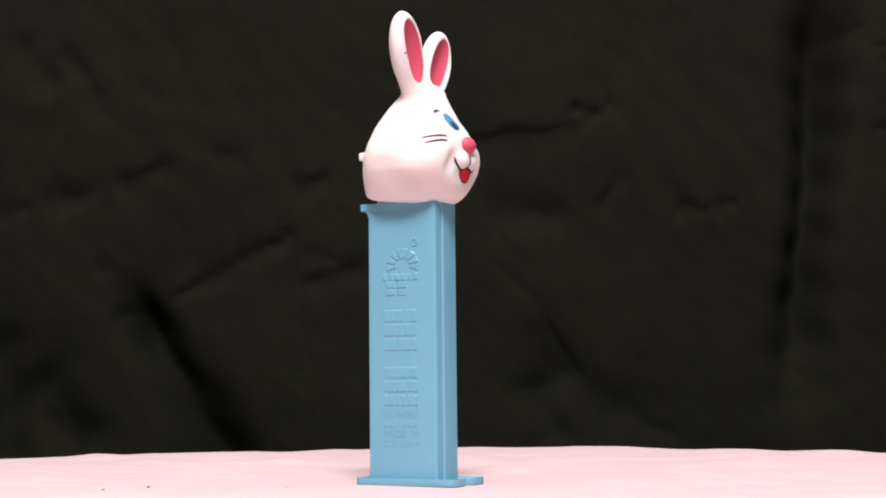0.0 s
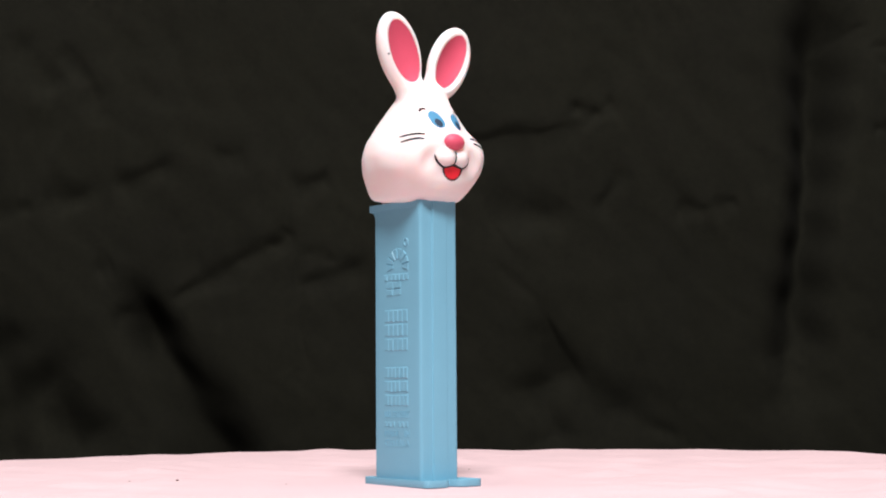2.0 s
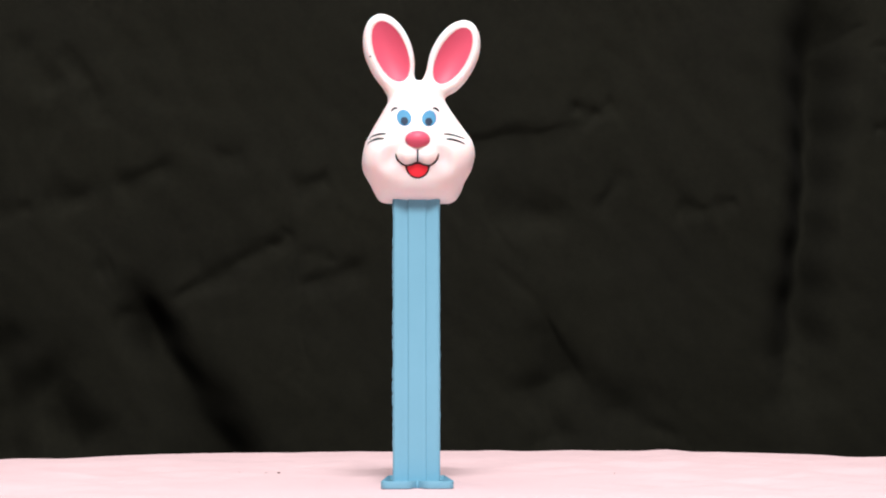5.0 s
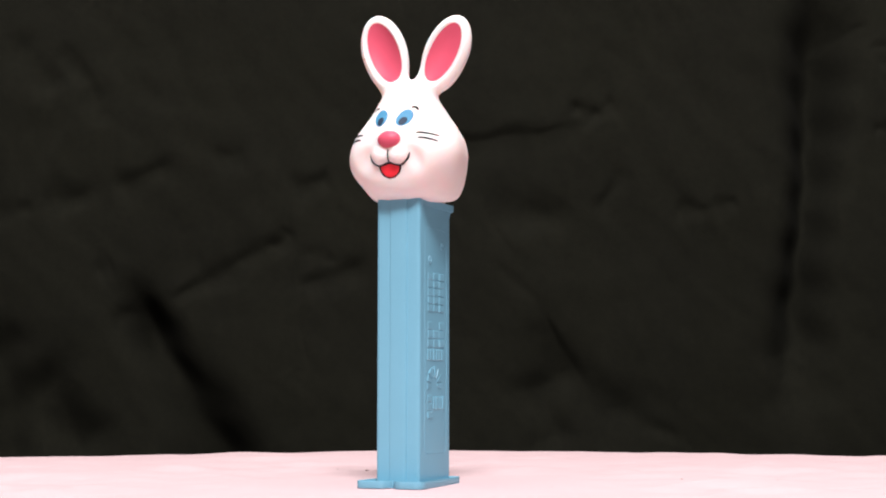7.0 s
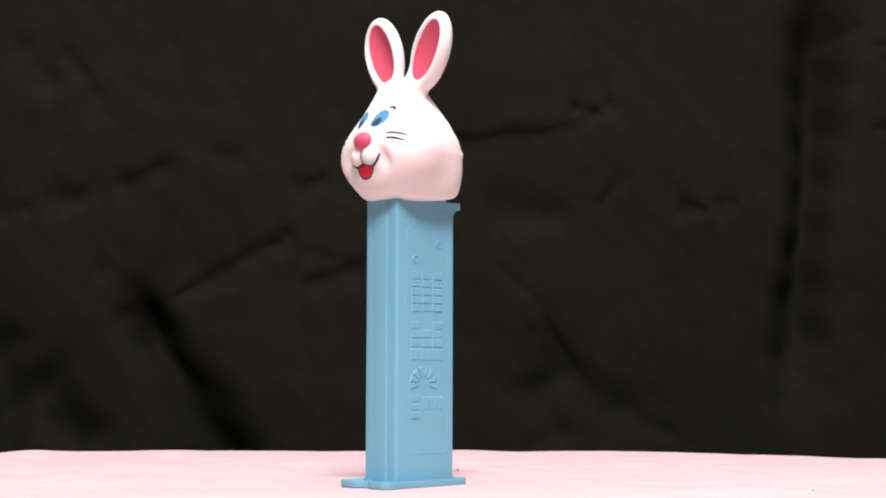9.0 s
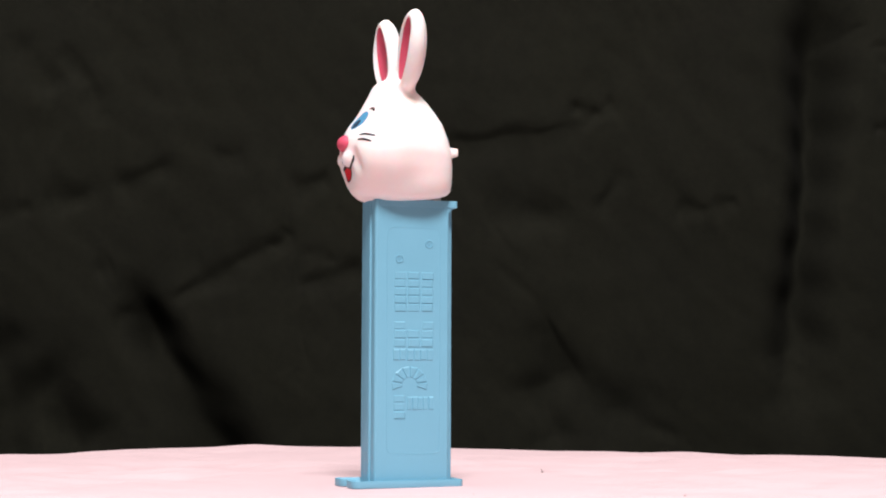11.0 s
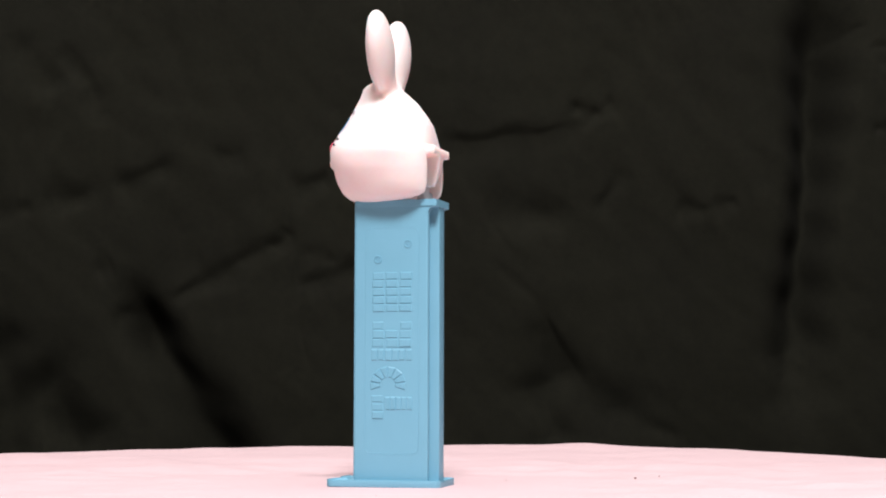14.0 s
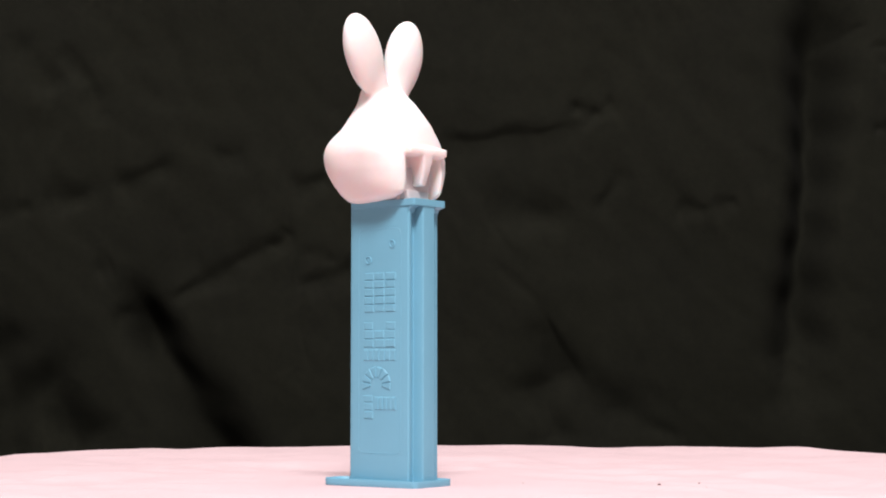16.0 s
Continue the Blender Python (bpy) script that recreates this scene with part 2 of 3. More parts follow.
def cloth_height(x, y):
    r, a = math.hypot(x, y), math.atan2(y, x)
    w = min(1, max(0, (r - 0.03) / 0.05))
    z = noise.noise(Vector((x * 9, y * 30, 1))) * 0.0006 + noise.noise(Vector((x * 34, y * 26, 4))) * 0.00035
    z += 0.0008 * noise.noise(Vector((x * 24, y * 20, 9))) - 0.0009 * abs(noise.noise(Vector((x * 30 + y * 11, y * 42, 5)))) + 0.0004 * noise.noise(Vector((x * 80, y * 70, 2)))
    rim = min(1, max(0, (r - 0.11) / 0.097)) ** 2
    z *= 1.7 - 1.2 * rim
    lump = 0.0009 * math.exp(-((a - LUMPS[0] + math.pi) % (2 * math.pi) - math.pi) ** 2 / 0.0016) + 0.0012 * math.exp(-((a - LUMPS[1] + math.pi) % (2 * math.pi) - math.pi) ** 2 / 0.0040)
    wave = 0.7 + sum(p * math.cos(n * a) + q * math.sin(n * a) for n, (p, q) in enumerate(RIM_WAVES, 1))
    z += rim * (lump + 0.001 * wave + 0.0006 * noise.noise(Vector((math.cos(a) * 9, math.sin(a) * 9, 3))))
    return z * w


def build_cloth():
    na, verts, faces = 420, [], []
    radii = list(np.linspace(0, 0.03, 7)[1:]) + list(np.linspace(0.03, DISC, 84)[1:])
    verts.append((0, 0, 0))
    fall = [(0.002, 0.0008), (0.0038, 0.0028), (0.005, 0.007), (0.0058, 0.014), (0.0064, 0.024), (0.007, 0.036)]
    for r in radii + [DISC + f[0] for f in fall]:
        for i in range(na):
            a = 2 * math.pi * i / na
            edge = max(0, r - DISC)
            drop = 0 if edge == 0 else next(f[1] for f in fall if abs(f[0] - edge) < 1e-9)
            flute = 1 + (drop / 0.036) * (0.02 * math.sin(17 * a) + 0.012 * math.sin(29 * a + 1))
            x, y = r * math.cos(a) * flute, r * math.sin(a) * flute
            top = cloth_height(min(r, DISC) * math.cos(a), min(r, DISC) * math.sin(a))
            verts.append((x, y, top - drop))
    for i in range(na):
        faces.append((0, 1 + i, 1 + (i + 1) % na))
    for k in range(len(radii) + len(fall) - 1):
        for i in range(na):
            a, b = 1 + k * na + i, 1 + k * na + (i + 1) % na
            faces.append((a, a + na, b + na, b))
    ob = mesh_object("tablecloth", verts, faces, CLOTH)
    return tagged(ob, "pale pink wrinkled cloth draped over the round turntable", "cloth")


turntable = build_turntable()
tablecloth = build_cloth()


# ---- the candy dispenser ----
# in its own space x is to the toy's front, y to its left, z up, in millimetres
dispenser = tagged(new("candy_dispenser"), "blue plastic candy dispenser with a white rabbit head", "candy dispenser")


HALF_RIGHT, HALF_LEFT = 6.25, 5.9


def build_sleeve():
    front, back, rib = 10.7, -9.7, -11.75
    outline = [(front + 0.1, -2.2), (front - 0.35, -2.35), (front - 0.18, -HALF_RIGHT), (back, -HALF_RIGHT), (back, -4.9), (back + 1.0, -4.5), (back + 1.0, -2.7), (rib, -2.4),
               (rib, 2.4), (back + 1.0, 2.7), (back + 1.0, 4.3), (back, 4.7), (back, HALF_LEFT), (front - 0.18, HALF_LEFT), (front - 0.35, 2.35), (front + 0.1, 2.2)]
    rad = [0.12, 0.2, 1.0, 0.8, 0.3, 0.3, 0.3, 0.5, 0.5, 0.3, 0.3, 0.3, 0.8, 1.0, 0.2, 0.12]
    sleeve = part("sleeve", prism(rounded(outline, rad), 0.5, 74.0), BLUE, dispenser, "", True)
    sleeve.data.set_sharp_from_angle(angle=radians(40))
    # flared lip round the mouth
    lip = [(front - 1.2, -HALF_RIGHT - 0.1), (rib - 0.2, -HALF_RIGHT - 0.3), (rib - 0.2, HALF_LEFT + 0.3), (front - 1.2, HALF_LEFT + 0.1)]
    part("lip", prism(rounded(lip, [0.1, 0.6, 0.6, 0.1]), 72.3, 74.1, 0.18), BLUE, sleeve)
    slope = [(back + 0.4, 70.4), (back + 0.4, 72.4), (rib + 0.1, 72.4), (back - 0.4, 71.8)]
    for y0, y1 in ((-HALF_RIGHT, -3.3), (3.3, HALF_LEFT)):
        part("lip_web", prism(slope, y0, y1, 0, "y"), BLUE, sleeve)
    return sleeve


def build_foot():
    half = 8.2
    outline = [(-13.4, -half + 0.6), (-13.4, half - 0.6), (9.0, half + 0.6), (16.9, half + 1.2), (16.9, 2.0), (13.2, 0), (16.9, -2.0), (16.9, -half - 1.2), (9.0, -half - 0.6)]
    ring = rounded(outline, [1.6, 1.6, 4, 2.6, 2.0, 1.0, 2.0, 2.6, 4])
    bm = prism(ring, 0, 1.95)
    top = next(f for f in bm.faces if all(v.co.z > 1.9 for v in f.verts))
    bmesh.ops.inset_region(bm, faces=[top], thickness=0.75, use_even_offset=True)
    bmesh.ops.translate(bm, vec=(0, 0, -1.2), verts=top.verts)
    edges = [e for e in bm.edges if not e.is_boundary and e.calc_face_angle(0) > 0.9 and abs(e.verts[0].co.z - e.verts[1].co.z) < 0.01]
    bmesh.ops.bevel(bm, geom=edges, offset=0.14, segments=2, affect="EDGES", profile=0.5, clamp_overlap=True)
    plate = part("foot_plate", bm, BLUE, dispenser, "flat blue foot with two toes and a raised rim", True)
    plate.data.set_sharp_from_angle(angle=radians(50))


PROFILE = np.array([  # height, half width, front, back
    (73.6, 9.2, 11.2, -8.2), (74.4, 10.1, 12.7, -9.6), (76.3, 11.2, 14.9, -10.3), (78.5, 12.3, 15.9, -10.4), (82, 13.9, 16.2, -10.4), (86, 14.8, 16.2, -10.2), (88, 14.7, 16.2, -9.9),
    (90, 14.35, 16.1, -9.7), (94, 12.0, 14.9, -8.9), (97, 9.9, 13.0, -7.1), (100, 8.0, 11.4, -4.9), (102, 6.9, 10.3, -2.8), (104, 6.0, 9.4, -0.4), (105.4, 4.7, 7.6, 1.0), (106.0, 3.4, 6.0, 1.8)])
EARS = [  # side, forward, out, up, half thickness, half width, half height, lean
    (-1, 3.3, 7.4, 113.5, 3.8, 6.4, 11.0, 16.5), (1, 2.4, 9.8, 112.6, 3.6, 6.25, 10.75, 23.3)]
# where the cheeks fall in or stand out: angle from the front, its spread, height, its spread, amount
CHEEKS = [(42, 24, 93.0, 3.6, 1.1), (-68, 22, 88.6, 6.2, 1.9), (-122, 20, 83.0, 6.0, -0.35), (118, 18, 77.5, 3.0, -0.5), (46, 26, 99.5, 3.2, 0.6)]


def head_field(x, y, z):
    zz = np.clip(z, PROFILE[0, 0], PROFILE[-1, 0])
    hi = np.linspace(PROFILE[0, 0], PROFILE[-1, 0], 200)
    soft = np.exp(-np.linspace(-2, 2, 13) ** 2)
    soft /= soft.sum()
    col = lambda i: np.interp(zz, hi, np.convolve(np.pad(np.interp(hi, PROFILE[:, 0], PROFILE[:, i]), 6, mode="edge"), soft, "valid"))
    w, f, b = col(1), col(2), col(3)
    mid, deep = (f + b) / 2, (f - b) / 2
    # boxy and narrower behind, round in front
    w = w * (1 - 0.09 * np.clip((mid - x) / deep, 0, 1) ** 1.5)
    yc = (y - 0.004 * np.maximum(z - 78, 0)) / 0.985
    rear = np.clip(((mid - x) / deep + 0.3) / 1.0, 0, 1)
    square = 2.35 + (np.interp(zz, [74, 79, 93, 98], [4.4, 4.2, 2.5, 2.35]) - 2.35) * rear * rear * (3 - 2 * rear)
    q = (np.abs(yc / w) ** square + np.abs((x - mid) / deep) ** square) ** (1 / square)
    shape = (q - 1) * np.minimum(w, deep) * 0.8
    cap = np.maximum(z - 106.0, 73.62 + 0.095 * np.maximum(4 - x, 0) - z)
    shape = -blend(-shape, -cap, 1.6)
    for side, forward, out, up, thick, wide, tall, lean in EARS:
        s = side
        cheek = ellipsoid(x, s * y, z, (8.8, 8.0 - 0.7 * s, 85.7), (6.35, 6.1, 6.1))
        shape = blend(shape, cheek, 5.0)
        ear = ellipsoid(x, out + (s * y - out) / (1 + 0.013 * np.clip(z - up, -12, 0) * (s * y > out)), z, (forward, out, up), (thick, wide, tall), lean)
        root = ellipsoid(x, s * y, z, (forward + 0.2, 3.9, 103.4), (3.0, 3.7 - 0.3 * s, 5.6), 14)
        ear = blend(ear, root, 2.0)
        sn, cs = math.sin(radians(lean + 5)), math.cos(radians(lean + 5))
        across, along = cs * (s * y - out + 0.4) - sn * (z - up), sn * (s * y - out + 0.4) + cs * (z - up)
        rim = np.sqrt((across / (wide - 1.75)) ** 2 + (along / (tall - 1.85)) ** 2)
        hollow = np.maximum((rim - 1) * (wide - 1.75), forward + 0.05 * thick + 1.7 * rim ** 2 - x)
        ear = carve(ear, hollow, 0.6)
        shape = blend(shape, ear, 1.3)
        dent = ellipsoid(x, s * y, z, (18.4, 7.6, 82.8), (3.0, 1.9, 4.2), -22)
        shape = carve(shape, dent, 1.8)
    angle = np.degrees(np.arctan2(y, x - 3.0))
    for way, spread, level, reach, amount in CHEEKS:
        shape = shape + amount * np.exp(-((angle - way) / spread) ** 2 - ((z - level) / reach) ** 2)
    snout = ellipsoid(x, y, z, (12.8, 0.1, 88.4), (4.6, 5.0, 5.4))
    shape = blend(shape, snout, 2.5)
    for s in (-1, 1):
        pad = ellipsoid(x, s * y, z, (15.2, 2.1, 84.6), (3.2, 3.0, 2.7))
        shape = blend(shape, pad, 0.9)
    mouth = ellipsoid(x, y, z, (17.8, 0, 80.6), (1.5, 2.5, 2.2))
    shape = carve(shape, mouth, 0.5)
    tuft = ellipsoid(x, y - 0.5, z, (6.5, 0, 103.0), (2.7, 3.0, 2.4))
    shape = blend(shape, tuft, 1.2)
    # hollow at the back with a ledge over it and a lever in it
    gap = box_field(x, y, z, (-20, -6.8, 60), (-6.0, 6.8, 85.4))
    shape = carve(shape, gap, 0.7)
    ledge = box_field(x, y, z, (-11.7, -7.6, 85.7), (-6, 7.6, 87.9))
    shape = blend(shape, ledge, 0.5)
    lever = np.maximum(box_field(x, y, z, (-11.7, -2.4, 77.8), (-5.5, 2.4, 87)), np.maximum(-11.7 - x + 0.027 * np.maximum(86.5 - z, 0) ** 2, np.abs(y) - 0.9 - 0.14 * (z - 78)))
    shape = blend(shape, lever, 0.5)
    return shape


head_verts, head_faces = surface_net(head_field, (-13.5, -18, 72.5), (20.5, 18, 127), 0.42)
head = mesh_object("rabbit_head", head_verts * MM, head_faces, WHITE)
head.parent = dispenser
tagged(head, "glossy white plastic rabbit head with tall ears")
SKIN = BVHTree.FromPolygons([Vector(v) for v in head_verts], [tuple(int(i) for i in f) for f in head_faces])


def on_face(y, z, lift):
    hit, normal, _, _ = SKIN.ray_cast(Vector((40, y, z)), Vector((-1, 0, 0)))
    return hit + normal * lift if hit else Vector((10, y, z))


def on_cheek(angle, z, lift):
    way = Vector((math.cos(radians(angle)), math.sin(radians(angle)), 0))
    hit, normal, _, _ = SKIN.ray_cast(Vector((3, 0, z)) + way * 40, -way)
    return hit + normal * lift if hit else Vector((3, 0, z)) + way * 10


def patch(name, outline, centre, mat, parent, lift, put=on_face, rings=9, label=""):
    """A thin coat of paint that follows the head, inside an outline."""
    bm = bmesh.new()
    rows = []
    mid = bm.verts.new(put(*centre, lift))
    for k in range(1, rings + 1):
        s = k / rings
        drop = lift if k < rings else lift * 0.2
        rows.append([bm.verts.new(put(centre[0] + (p[0] - centre[0]) * s, centre[1] + (p[1] - centre[1]) * s, drop)) for p in outline])
    n = len(outline)
    for i in range(n):
        bm.faces.new((mid, rows[0][i], rows[0][(i + 1) % n]))
        for k in range(rings - 1):
            bm.faces.new((rows[k][i], rows[k + 1][i], rows[k + 1][(i + 1) % n], rows[k][(i + 1) % n]))
    return part(name, bm, mat, parent, label, True)


def stroke(name, points, width, mat, parent, lift=0.09, put=on_face, taper=True, steps=26):
    """A brush line along a smooth run of points."""
    bm = bmesh.new()
    pts = [Vector((*p, 0)) for p in points]
    line = []
    for k in range(steps + 1):
        t = k / steps * (len(pts) - 1)
        i = min(int(t), len(pts) - 2)
        f = t - i
        p0, p1, p2, p3 = pts[max(i - 1, 0)], pts[i], pts[i + 1], pts[min(i + 2, len(pts) - 1)]
        line.append(0.5 * (2 * p1 + (p2 - p0) * f + (2 * p0 - 5 * p1 + 4 * p2 - p3) * f * f + (3 * p1 - p0 - 3 * p2 + p3) * f ** 3))
    rows = []
    for k, p in enumerate(line):
        way = (line[min(k + 1, steps)] - line[max(k - 1, 0)]).normalized()
        side = Vector((-way.y, way.x, 0))
        if put is on_cheek:
            side = Vector((side.x * 4.5, side.y, 0))
        t = k / steps
        w = width / 2 * (min(1, 0.3 + 5 * t, 0.3 + 5 * (1 - t)) if not taper else 0.25 + 0.75 * math.sin(math.pi * (0.12 + 0.76 * t)))
        rows.append([bm.verts.new(put(p.x + side.x * w * s, p.y + side.y * w * s, lift * (1 if s == 0 else 0.5))) for s in (-1, 0, 1)])
    for a, b in zip(rows, rows[1:]):
        for i in (0, 1):
            bm.faces.new((a[i], a[i + 1], b[i + 1], b[i]))
    return part(name, bm, mat, parent, "", True)


def oval(cy, cz, ry, rz, lean=0.0, n=40, egg=0.0):
    out = []
    s, c = math.sin(radians(lean)), math.cos(radians(lean))
    for i in range(n):
        a = 2 * math.pi * i / n
        y, z = ry * math.cos(a) * (1 + egg * math.sin(a)), rz * math.sin(a)
        out.append((cy + c * y + s * z, cz - s * y + c * z))
    return out


def build_face():
    # nose
    vs, fs = surface_net(lambda x, y, z: ellipsoid(x, y, z, (16.6, 0.12, 88.55), (2.55, 3.25, 2.35)), (13, -4, 85.5), (20.5, 4, 92), 0.3)
    nose = mesh_object("nose", vs * MM, fs, PINK)
    nose.parent = head
    tagged(nose, "shiny pink nose")
    for s in (-1, 1):
        up, aside = (94.65, -3.35) if s < 0 else (94.5, 3.1)
        eye = patch("eye", oval(aside, up, 1.85, 2.45, s * 16), (aside, up), EYE_BLUE, head, 0.06, label="painted blue eye")
        patch("pupil", oval(aside * 0.96, up - 1.0, 1.05, 1.32, s * 12, 24), (aside * 0.96, up - 1.0), PUPIL, eye, 0.12, rings=4)
        _, _, out, high, _, wide, tall, lean = EARS[0 if s < 0 else 1]
        shift, thin = (0.55, 2.2) if s < 0 else (0.25, 2.4)
        patch("inner_ear", oval(s * (out - shift), high + 0.3, wide - thin, tall - 2.45, s * (lean + 5.5), 64), (s * (out - shift), high + 0.3), PINK, head, 0.05, label="pink painted hollow of the ear")
        brow = -5.0 if s < 0 else 4.0
        stroke("eyebrow", [(brow, 97.5), (brow + s * 0.9, 97.6), (brow + s * 1.7, 96.8)], 0.62, BLACK, head)
        a0 = -33 if s < 0 else 29
        far, drop = (27, 0.1) if s < 0 else (23, 0.35)
        stroke("whisker", [(a0, 90.25), (a0 + s * 9, 90.35 - 0.4 * drop), (a0 + s * far, 89.8 - drop)], 0.62, BLACK, head, 0.08, on_cheek)
        stroke("whisker", [(a0 + s, 89.0 - 0.4 * drop), (a0 + s * 9, 89.1 - drop), (a0 + s * (far - 3), 88.3 - drop)], 0.62, BLACK, head, 0.08, on_cheek)
        stroke("smile_line", [(0.1, 82.9), (s * 1.4 + 0.1, 82.2), (s * 3.2 + 0.08, 82.0), (s * 4.9, 83.3), (s * 5.5, 85.1)], 0.48, BLACK, head, 0.10, taper=False)
    stroke("lip_line", [(0.12, 86.0), (0.12, 84.5), (0.1, 82.8)], 0.42, BLACK, head, 0.10, taper=False)
    tongue = [(0, 82.85), (1.6, 82.25), (3.1, 82.1), (2.8, 80.6), (2.0, 79.4), (0.9, 78.75), (0, 78.6)]
    tongue = tongue + [(-y, z) for y, z in tongue[-2:0:-1]]
    ring = [(y * 1.06 + 0.12, z) for y, z in rounded(tongue, 0.7, 3)]
    mouth = patch("mouth", ring, (0.12, 80.7), BLACK, head, 0.06, rings=7, label="open red mouth with a black outline")
    patch("tongue", [(0.12 + (y - 0.12) * 0.86, 80.75 + (z - 80.75) * 0.85) for y, z in ring], (0.12, 80.7), RED, mouth, 0.13, rings=7)
    # ear mark
    patch("ear_speck", oval(-12.3, 112.3, 0.22, 0.26, 0, 10), (-12.3, 112.3), BLACK, head, 0.06, rings=2)


def build_stem():
    ring = rounded([(8.6, -4.4), (-8.1, -4.4), (-8.1, 4.2), (8.6, 4.2)], 0.6)
    part("inner_stem", prism(ring, 60, 76.6, 0.2), CLEAR_WHITE, dispenser, "milky white inner stem under the head")
    ring = rounded([(-5.2, -5.9), (-6.9, -5.9), (-6.9, 5.9), (-5.2, 5.9)], 0.5)
    part("stem_tongue", prism(ring, 74.0, 82.6, 0.25), CLEAR_WHITE, dispenser, "milky tongue of the stem in the hollow")


def wall_at(side):
    return HALF_LEFT if side > 0 else -HALF_RIGHT


def block(corners, side, rise=0.2, inset=0.3):
    """A raised brick on a side of the sleeve, from its four corners (forward, up)."""
    y = wall_at(side)
    bm = bmesh.new()
    cu, cz = sum(c[0] for c in corners) / 4, sum(c[1] for c in corners) / 4
    wide, tall = math.dist(corners[0], corners[1]), math.dist(corners[1], corners[2])
    k = 1 - 2 * min(inset, 0.3 * min(wide, tall)) / max(0.5, (wide + tall) / 2)
    low = [bm.verts.new((u, y - side * 0.1, z)) for u, z in corners]
    top = [bm.verts.new((cu + (u - cu) * k, y + side * rise, cz + (z - cz) * k)) for u, z in corners]
    bm.faces.new(top)
    for i in range(4):
        bm.faces.new((low[i], low[(i + 1) % 4], top[(i + 1) % 4], top[i]))
    return bm


def brick_row(sleeve, side, rnd, u0, u1, z0, z1, count):
    step = (u1 - u0) / count
    for i in range(count):
        j = rnd.uniform(-0.13, 0.13)
        a, b, lo, hi = u0 + i * step + 0.05 + j, u0 + (i + 1) * step - 0.07 + j, z0 + 0.03 + 0.5 * j, z1 - 0.05
        part("brick", block([(a, lo), (b, lo), (b, hi), (a, hi)], side, rnd.uniform(0.12, 0.24), 0.34), BLUE, sleeve)


def brick_fan(sleeve, side, u, z):
    """A ring of wedges round a small hub, open below."""
    for i in range(8):
        a0, a1 = radians(-20 + 27.5 * (i + 0.08)), radians(-20 + 27.5 * (i + 0.92))
        ring = [(u + rr * 1.06 * math.cos(a), z + rr * math.sin(a)) for rr, a in ((1.7, a0), (4.8, a0), (4.8, a1), (1.7, a1))]
        part("brick", block(ring, side, 0.2, 0.3), BLUE, sleeve)


def build_relief(sleeve):
    """Plain clusters of small raised bricks in rows, some under a half ring of wedges."""
    rnd = random.Random(6)
    for r in range(5):
        brick_row(sleeve, 1, rnd, -5.6, 5.6, 45 + 2.08 * r, 47.08 + 2.08 * r, 3)
    brick_row(sleeve, 1, rnd, -5.6, 5.6, 32.2, 35.6, 6)
    for r in range(2):
        brick_row(sleeve, 1, rnd, -5.6, 5.6, 35.8 + 2.3 * r, 38.1 + 2.3 * r, 3)
    for u in (-5.6, 2.0):
        brick_row(sleeve, 1, rnd, u, u + 3.6, 40.4, 42.6, 1)
    for r in range(3):
        brick_row(sleeve, 1, rnd, 2.0, 5.6, 17.4 + 2.1 * r, 19.4 + 2.1 * r, 1)
    brick_row(sleeve, 1, rnd, -5.6, 1.9, 19.5, 23.4, 5)
    brick_fan(sleeve, 1, 1.0, 26.3)
    brick_fan(sleeve, -1, 0.8, 57.3)
    brick_row(sleeve, -1, rnd, -5.6, 5.6, 53.2, 55.4, 6)
    for r in range(2):
        brick_row(sleeve, -1, rnd, -4.6, 2.4, 49.4 + 1.9 * r, 51.3 + 1.9 * r, 2)
    for r in range(3):
        brick_row(sleeve, -1, rnd, -5.2, 5.2, 34.8 + 3.75 * r, 38.5 + 3.75 * r, 5)
        brick_row(sleeve, -1, rnd, -5.2, 5.2, 20.4 + 3.6 * r, 23.8 + 3.6 * r, 6)


def ring_mark(sleeve, u, z, side):
    bm = bmesh.new()
    n = 24
    vs = []
    for rr, h in ((0.7, 0), (0.8, 0.22), (1.0, 0.22), (1.1, 0)):
        vs.append([bm.verts.new((u + rr * math.cos(2 * math.pi * i / n), wall_at(side) + side * (h - 0.03), z + rr * math.sin(2 * math.pi * i / n))) for i in range(n)])
    for a, b in zip(vs, vs[1:]):
        for i in range(n):
            bm.faces.new((a[i], a[(i + 1) % n], b[(i + 1) % n], b[i]))
    mark = part("ring_mark", bm, BLUE, sleeve)
    part("bar_mark", block([(u - 0.25, z - 0.35), (u + 0.3, z - 0.35), (u + 0.3, z + 0.4), (u - 0.25, z + 0.4)], side, 0.15, 0.1), BLUE, mark)


def raised_words(sleeve, text, u, z, width, height):
    """Raised lettering on the toy's right side."""
    data = bpy.data.curves.new("lettering", "FONT")
    data.body, data.size, data.extrude, data.align_x = text, 1.0, 0.1, "CENTER"
    ob = new("lettering", data)
    bpy.context.view_layer.update()
    me = bpy.data.meshes.new_from_object(ob.evaluated_get(bpy.context.evaluated_depsgraph_get()))
    bpy.data.objects.remove(ob)
    co = np.array([v.co for v in me.vertices])
    lo, hi = co.min(0), co.max(0)
    for v in me.vertices:
        fx = (v.co.x - lo[0]) / (hi[0] - lo[0]) - 0.5
        fy = (v.co.y - lo[1]) / (hi[1] - lo[1])
        v.co = Vector((u + fx * width, -6.2 - (0.16 if v.co.z > 0 else 0), z + fy * height)) * MM
    me.shade_flat()
    me.materials.append(BLUE)
    ob = new("lettering", me)
    ob.parent = sleeve


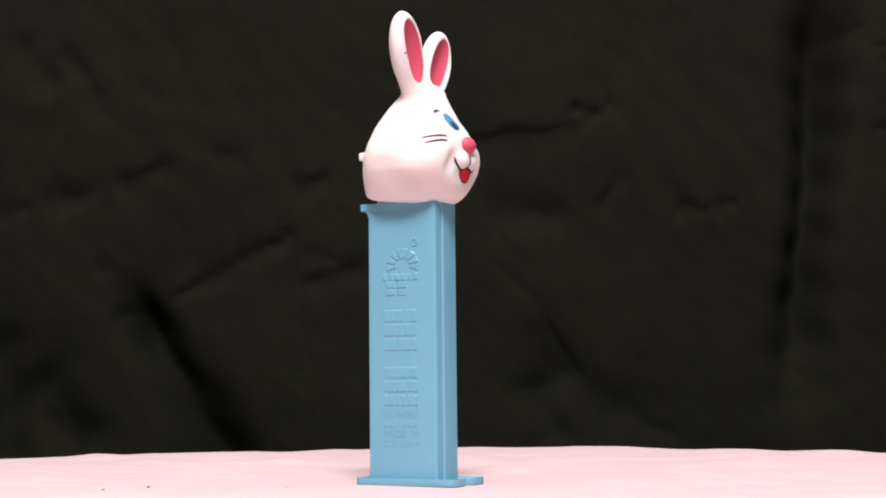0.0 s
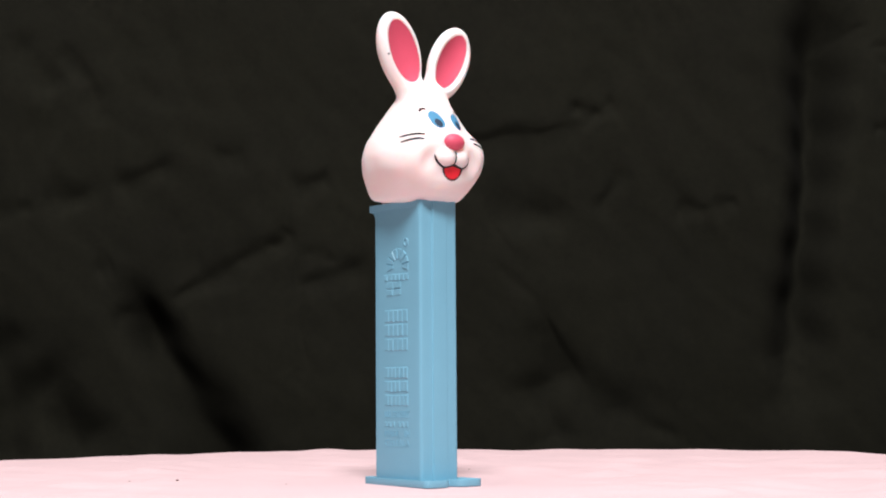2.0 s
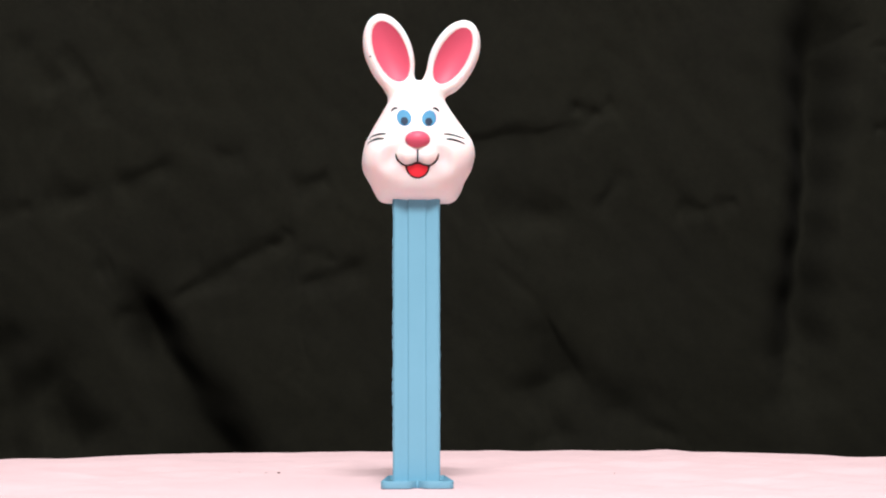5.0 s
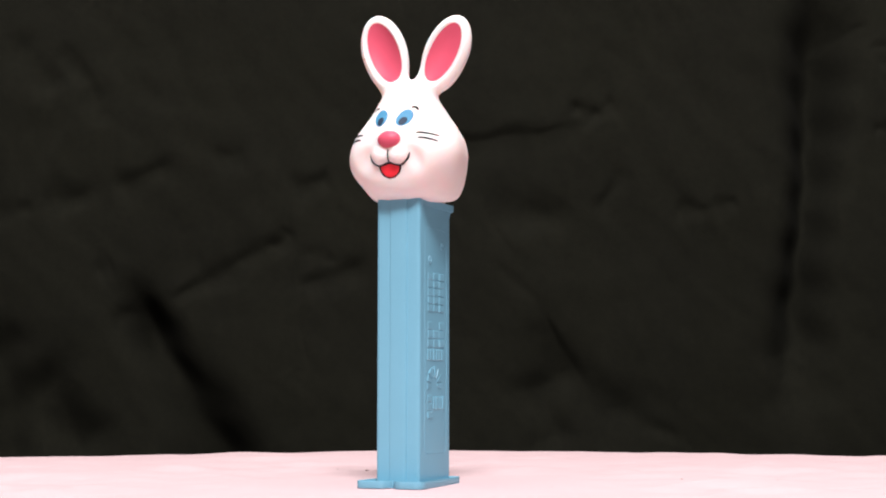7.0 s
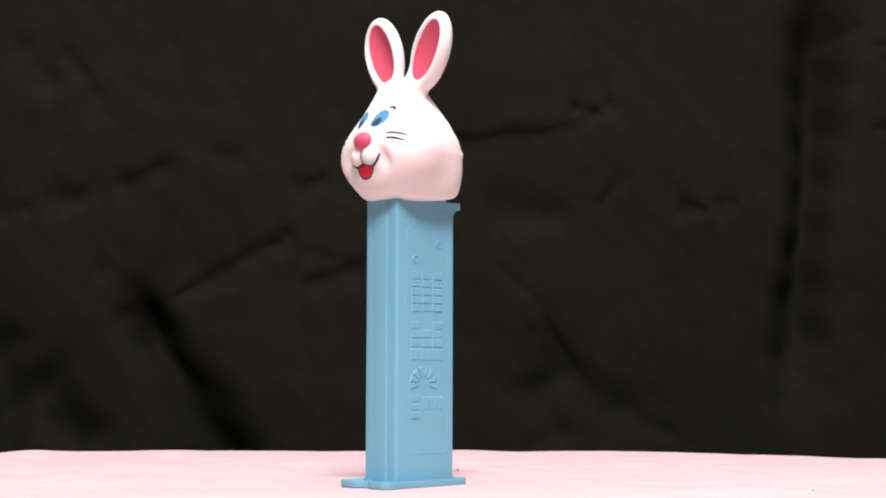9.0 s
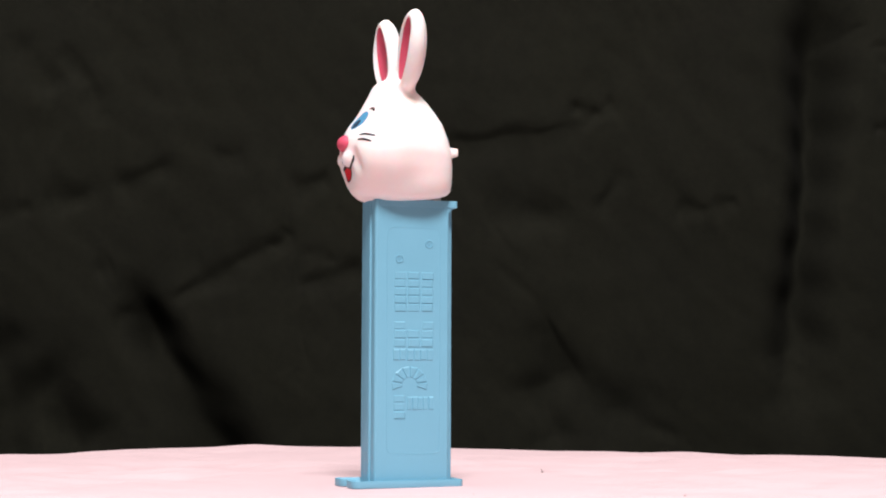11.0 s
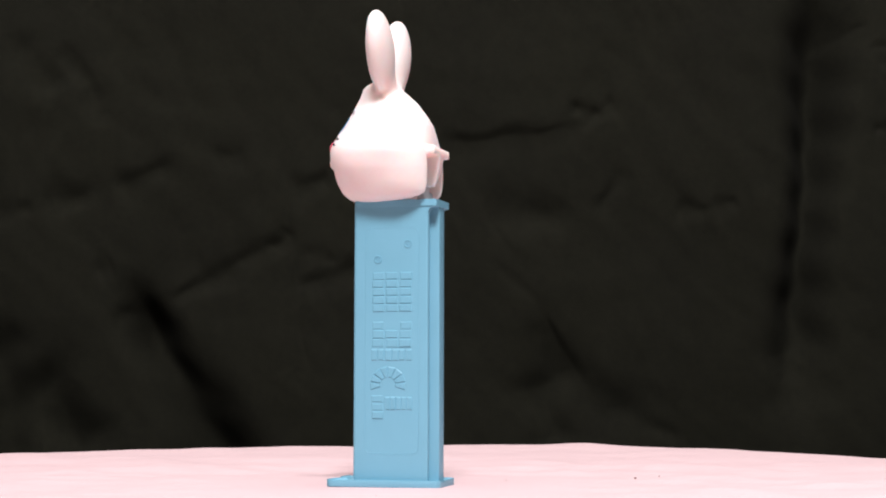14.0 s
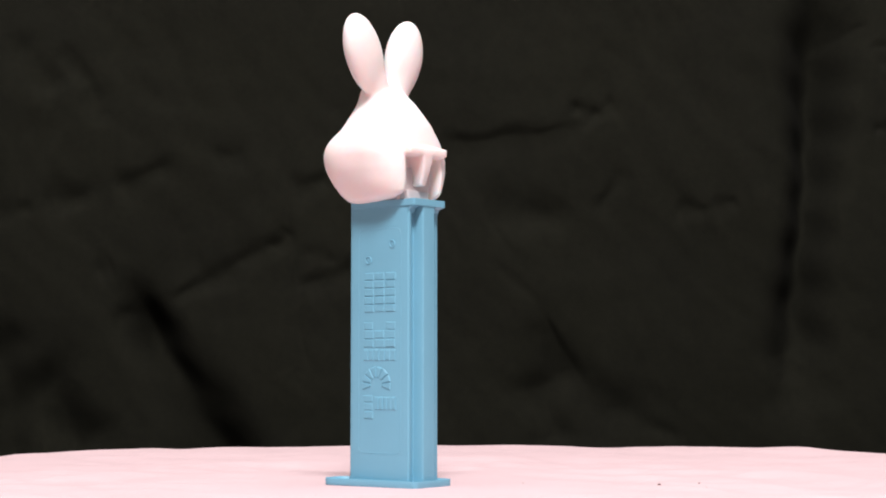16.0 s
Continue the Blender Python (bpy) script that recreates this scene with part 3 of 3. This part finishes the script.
sleeve = build_sleeve()
build_foot()
build_stem()
build_face()
build_relief(sleeve)
for u, z, s in ((3.9, 58.6, 1), (-4.2, 62.6, 1), (4.4, 63.3, -1)):
    ring_mark(sleeve, u, z, s)
for text, z in (("U.S. PATENT", 17.6), ("MADE   IN", 12.6), ("C H I N A", 10.1)):
    raised_words(sleeve, text, 0.1, z, 10.8, 1.75)
for u in (-4.9, -3.2, -1.5, 0.9, 2.6, 4.3):
    part("bar_mark", block([(u - 0.5, 15.1), (u + 0.7, 15.1), (u + 0.7, 16.6), (u - 0.5, 16.6)], -1, 0.14, 0.2), BLUE, sleeve)
# faint raised rim of a rounded panel on the left side
rim = rounded([(7.3, 8.4), (-7.4, 8.4), (-7.4, 66.9), (7.3, 66.9)], 2.2)
inner = [(u * 0.972, 37.65 + (z - 37.65) * 0.993) for u, z in rim]
bm = bmesh.new()
a = [bm.verts.new((u, HALF_LEFT - 0.05, z)) for u, z in rim]
b = [bm.verts.new((u * 0.986, HALF_LEFT + 0.07, 37.65 + (z - 37.65) * 0.9965)) for u, z in rim]
c = [bm.verts.new((u, HALF_LEFT - 0.05, z)) for u, z in inner]
for i in range(len(rim)):
    j = (i + 1) % len(rim)
    bm.faces.new((a[i], a[j], b[j], b[i]))
    bm.faces.new((b[i], b[j], c[j], c[i]))
part("panel_rim", bm, BLUE, sleeve)

# ---- crumbs on the cloth ----
crumbs = []
for x, y, r in ((-66.0, -5.4, 0.5), (-78.0, -4.0, 0.3), (-76.0, -13.5, 0.3), (15.0, 36.2, 0.15), (-30.2, -8.9, 0.18), (-13.5, 77.7, 0.3), (-10.5, 104.0, 0.35)):
    bm = bmesh.new()
    bmesh.ops.create_icosphere(bm, subdivisions=2, radius=r * MM)
    for v in bm.verts:
        v.co *= 0.8 + 0.5 * noise.noise(v.co * 1500 + Vector((x, y, 0)))
        v.co.z *= 0.6
    me = bpy.data.meshes.new("crumb")
    bm.to_mesh(me)
    bm.free()
    me.materials.append(CRUMB)
    ob = new("crumb", me)
    spot = (x * MM, y * MM, cloth_height(x * MM, y * MM) + 0.3 * r * MM)
    crumbs.append((tagged(ob, "tiny dark crumb lying on the pink cloth", "crumb", "crumbs on the cloth"), spot))


# ---- the turning ----
def motions():
    turn = lambda t: -(11.9235 * t - 0.0204 * t * (t - 16))
    times = range(17)
    for ob in (turntable, tablecloth):
        walk(ob, [(t, pose(0, 0, 0, 0, 0, turn(t))) for t in times])
    stand = pose(0.0023036, 0.0024082, 0.0, 0, 0, -29.25) @ pose(0, 0, 0, -0.155, -0.435, 0)
    walk(dispenser, [(t, pose(0, 0, 0, 0, 0, turn(t)) @ stand) for t in times])
    for ob, spot in crumbs:
        walk(ob, [(t, pose(0, 0, 0, 0, 0, turn(t)) @ pose(*spot)) for t in times])


motions()
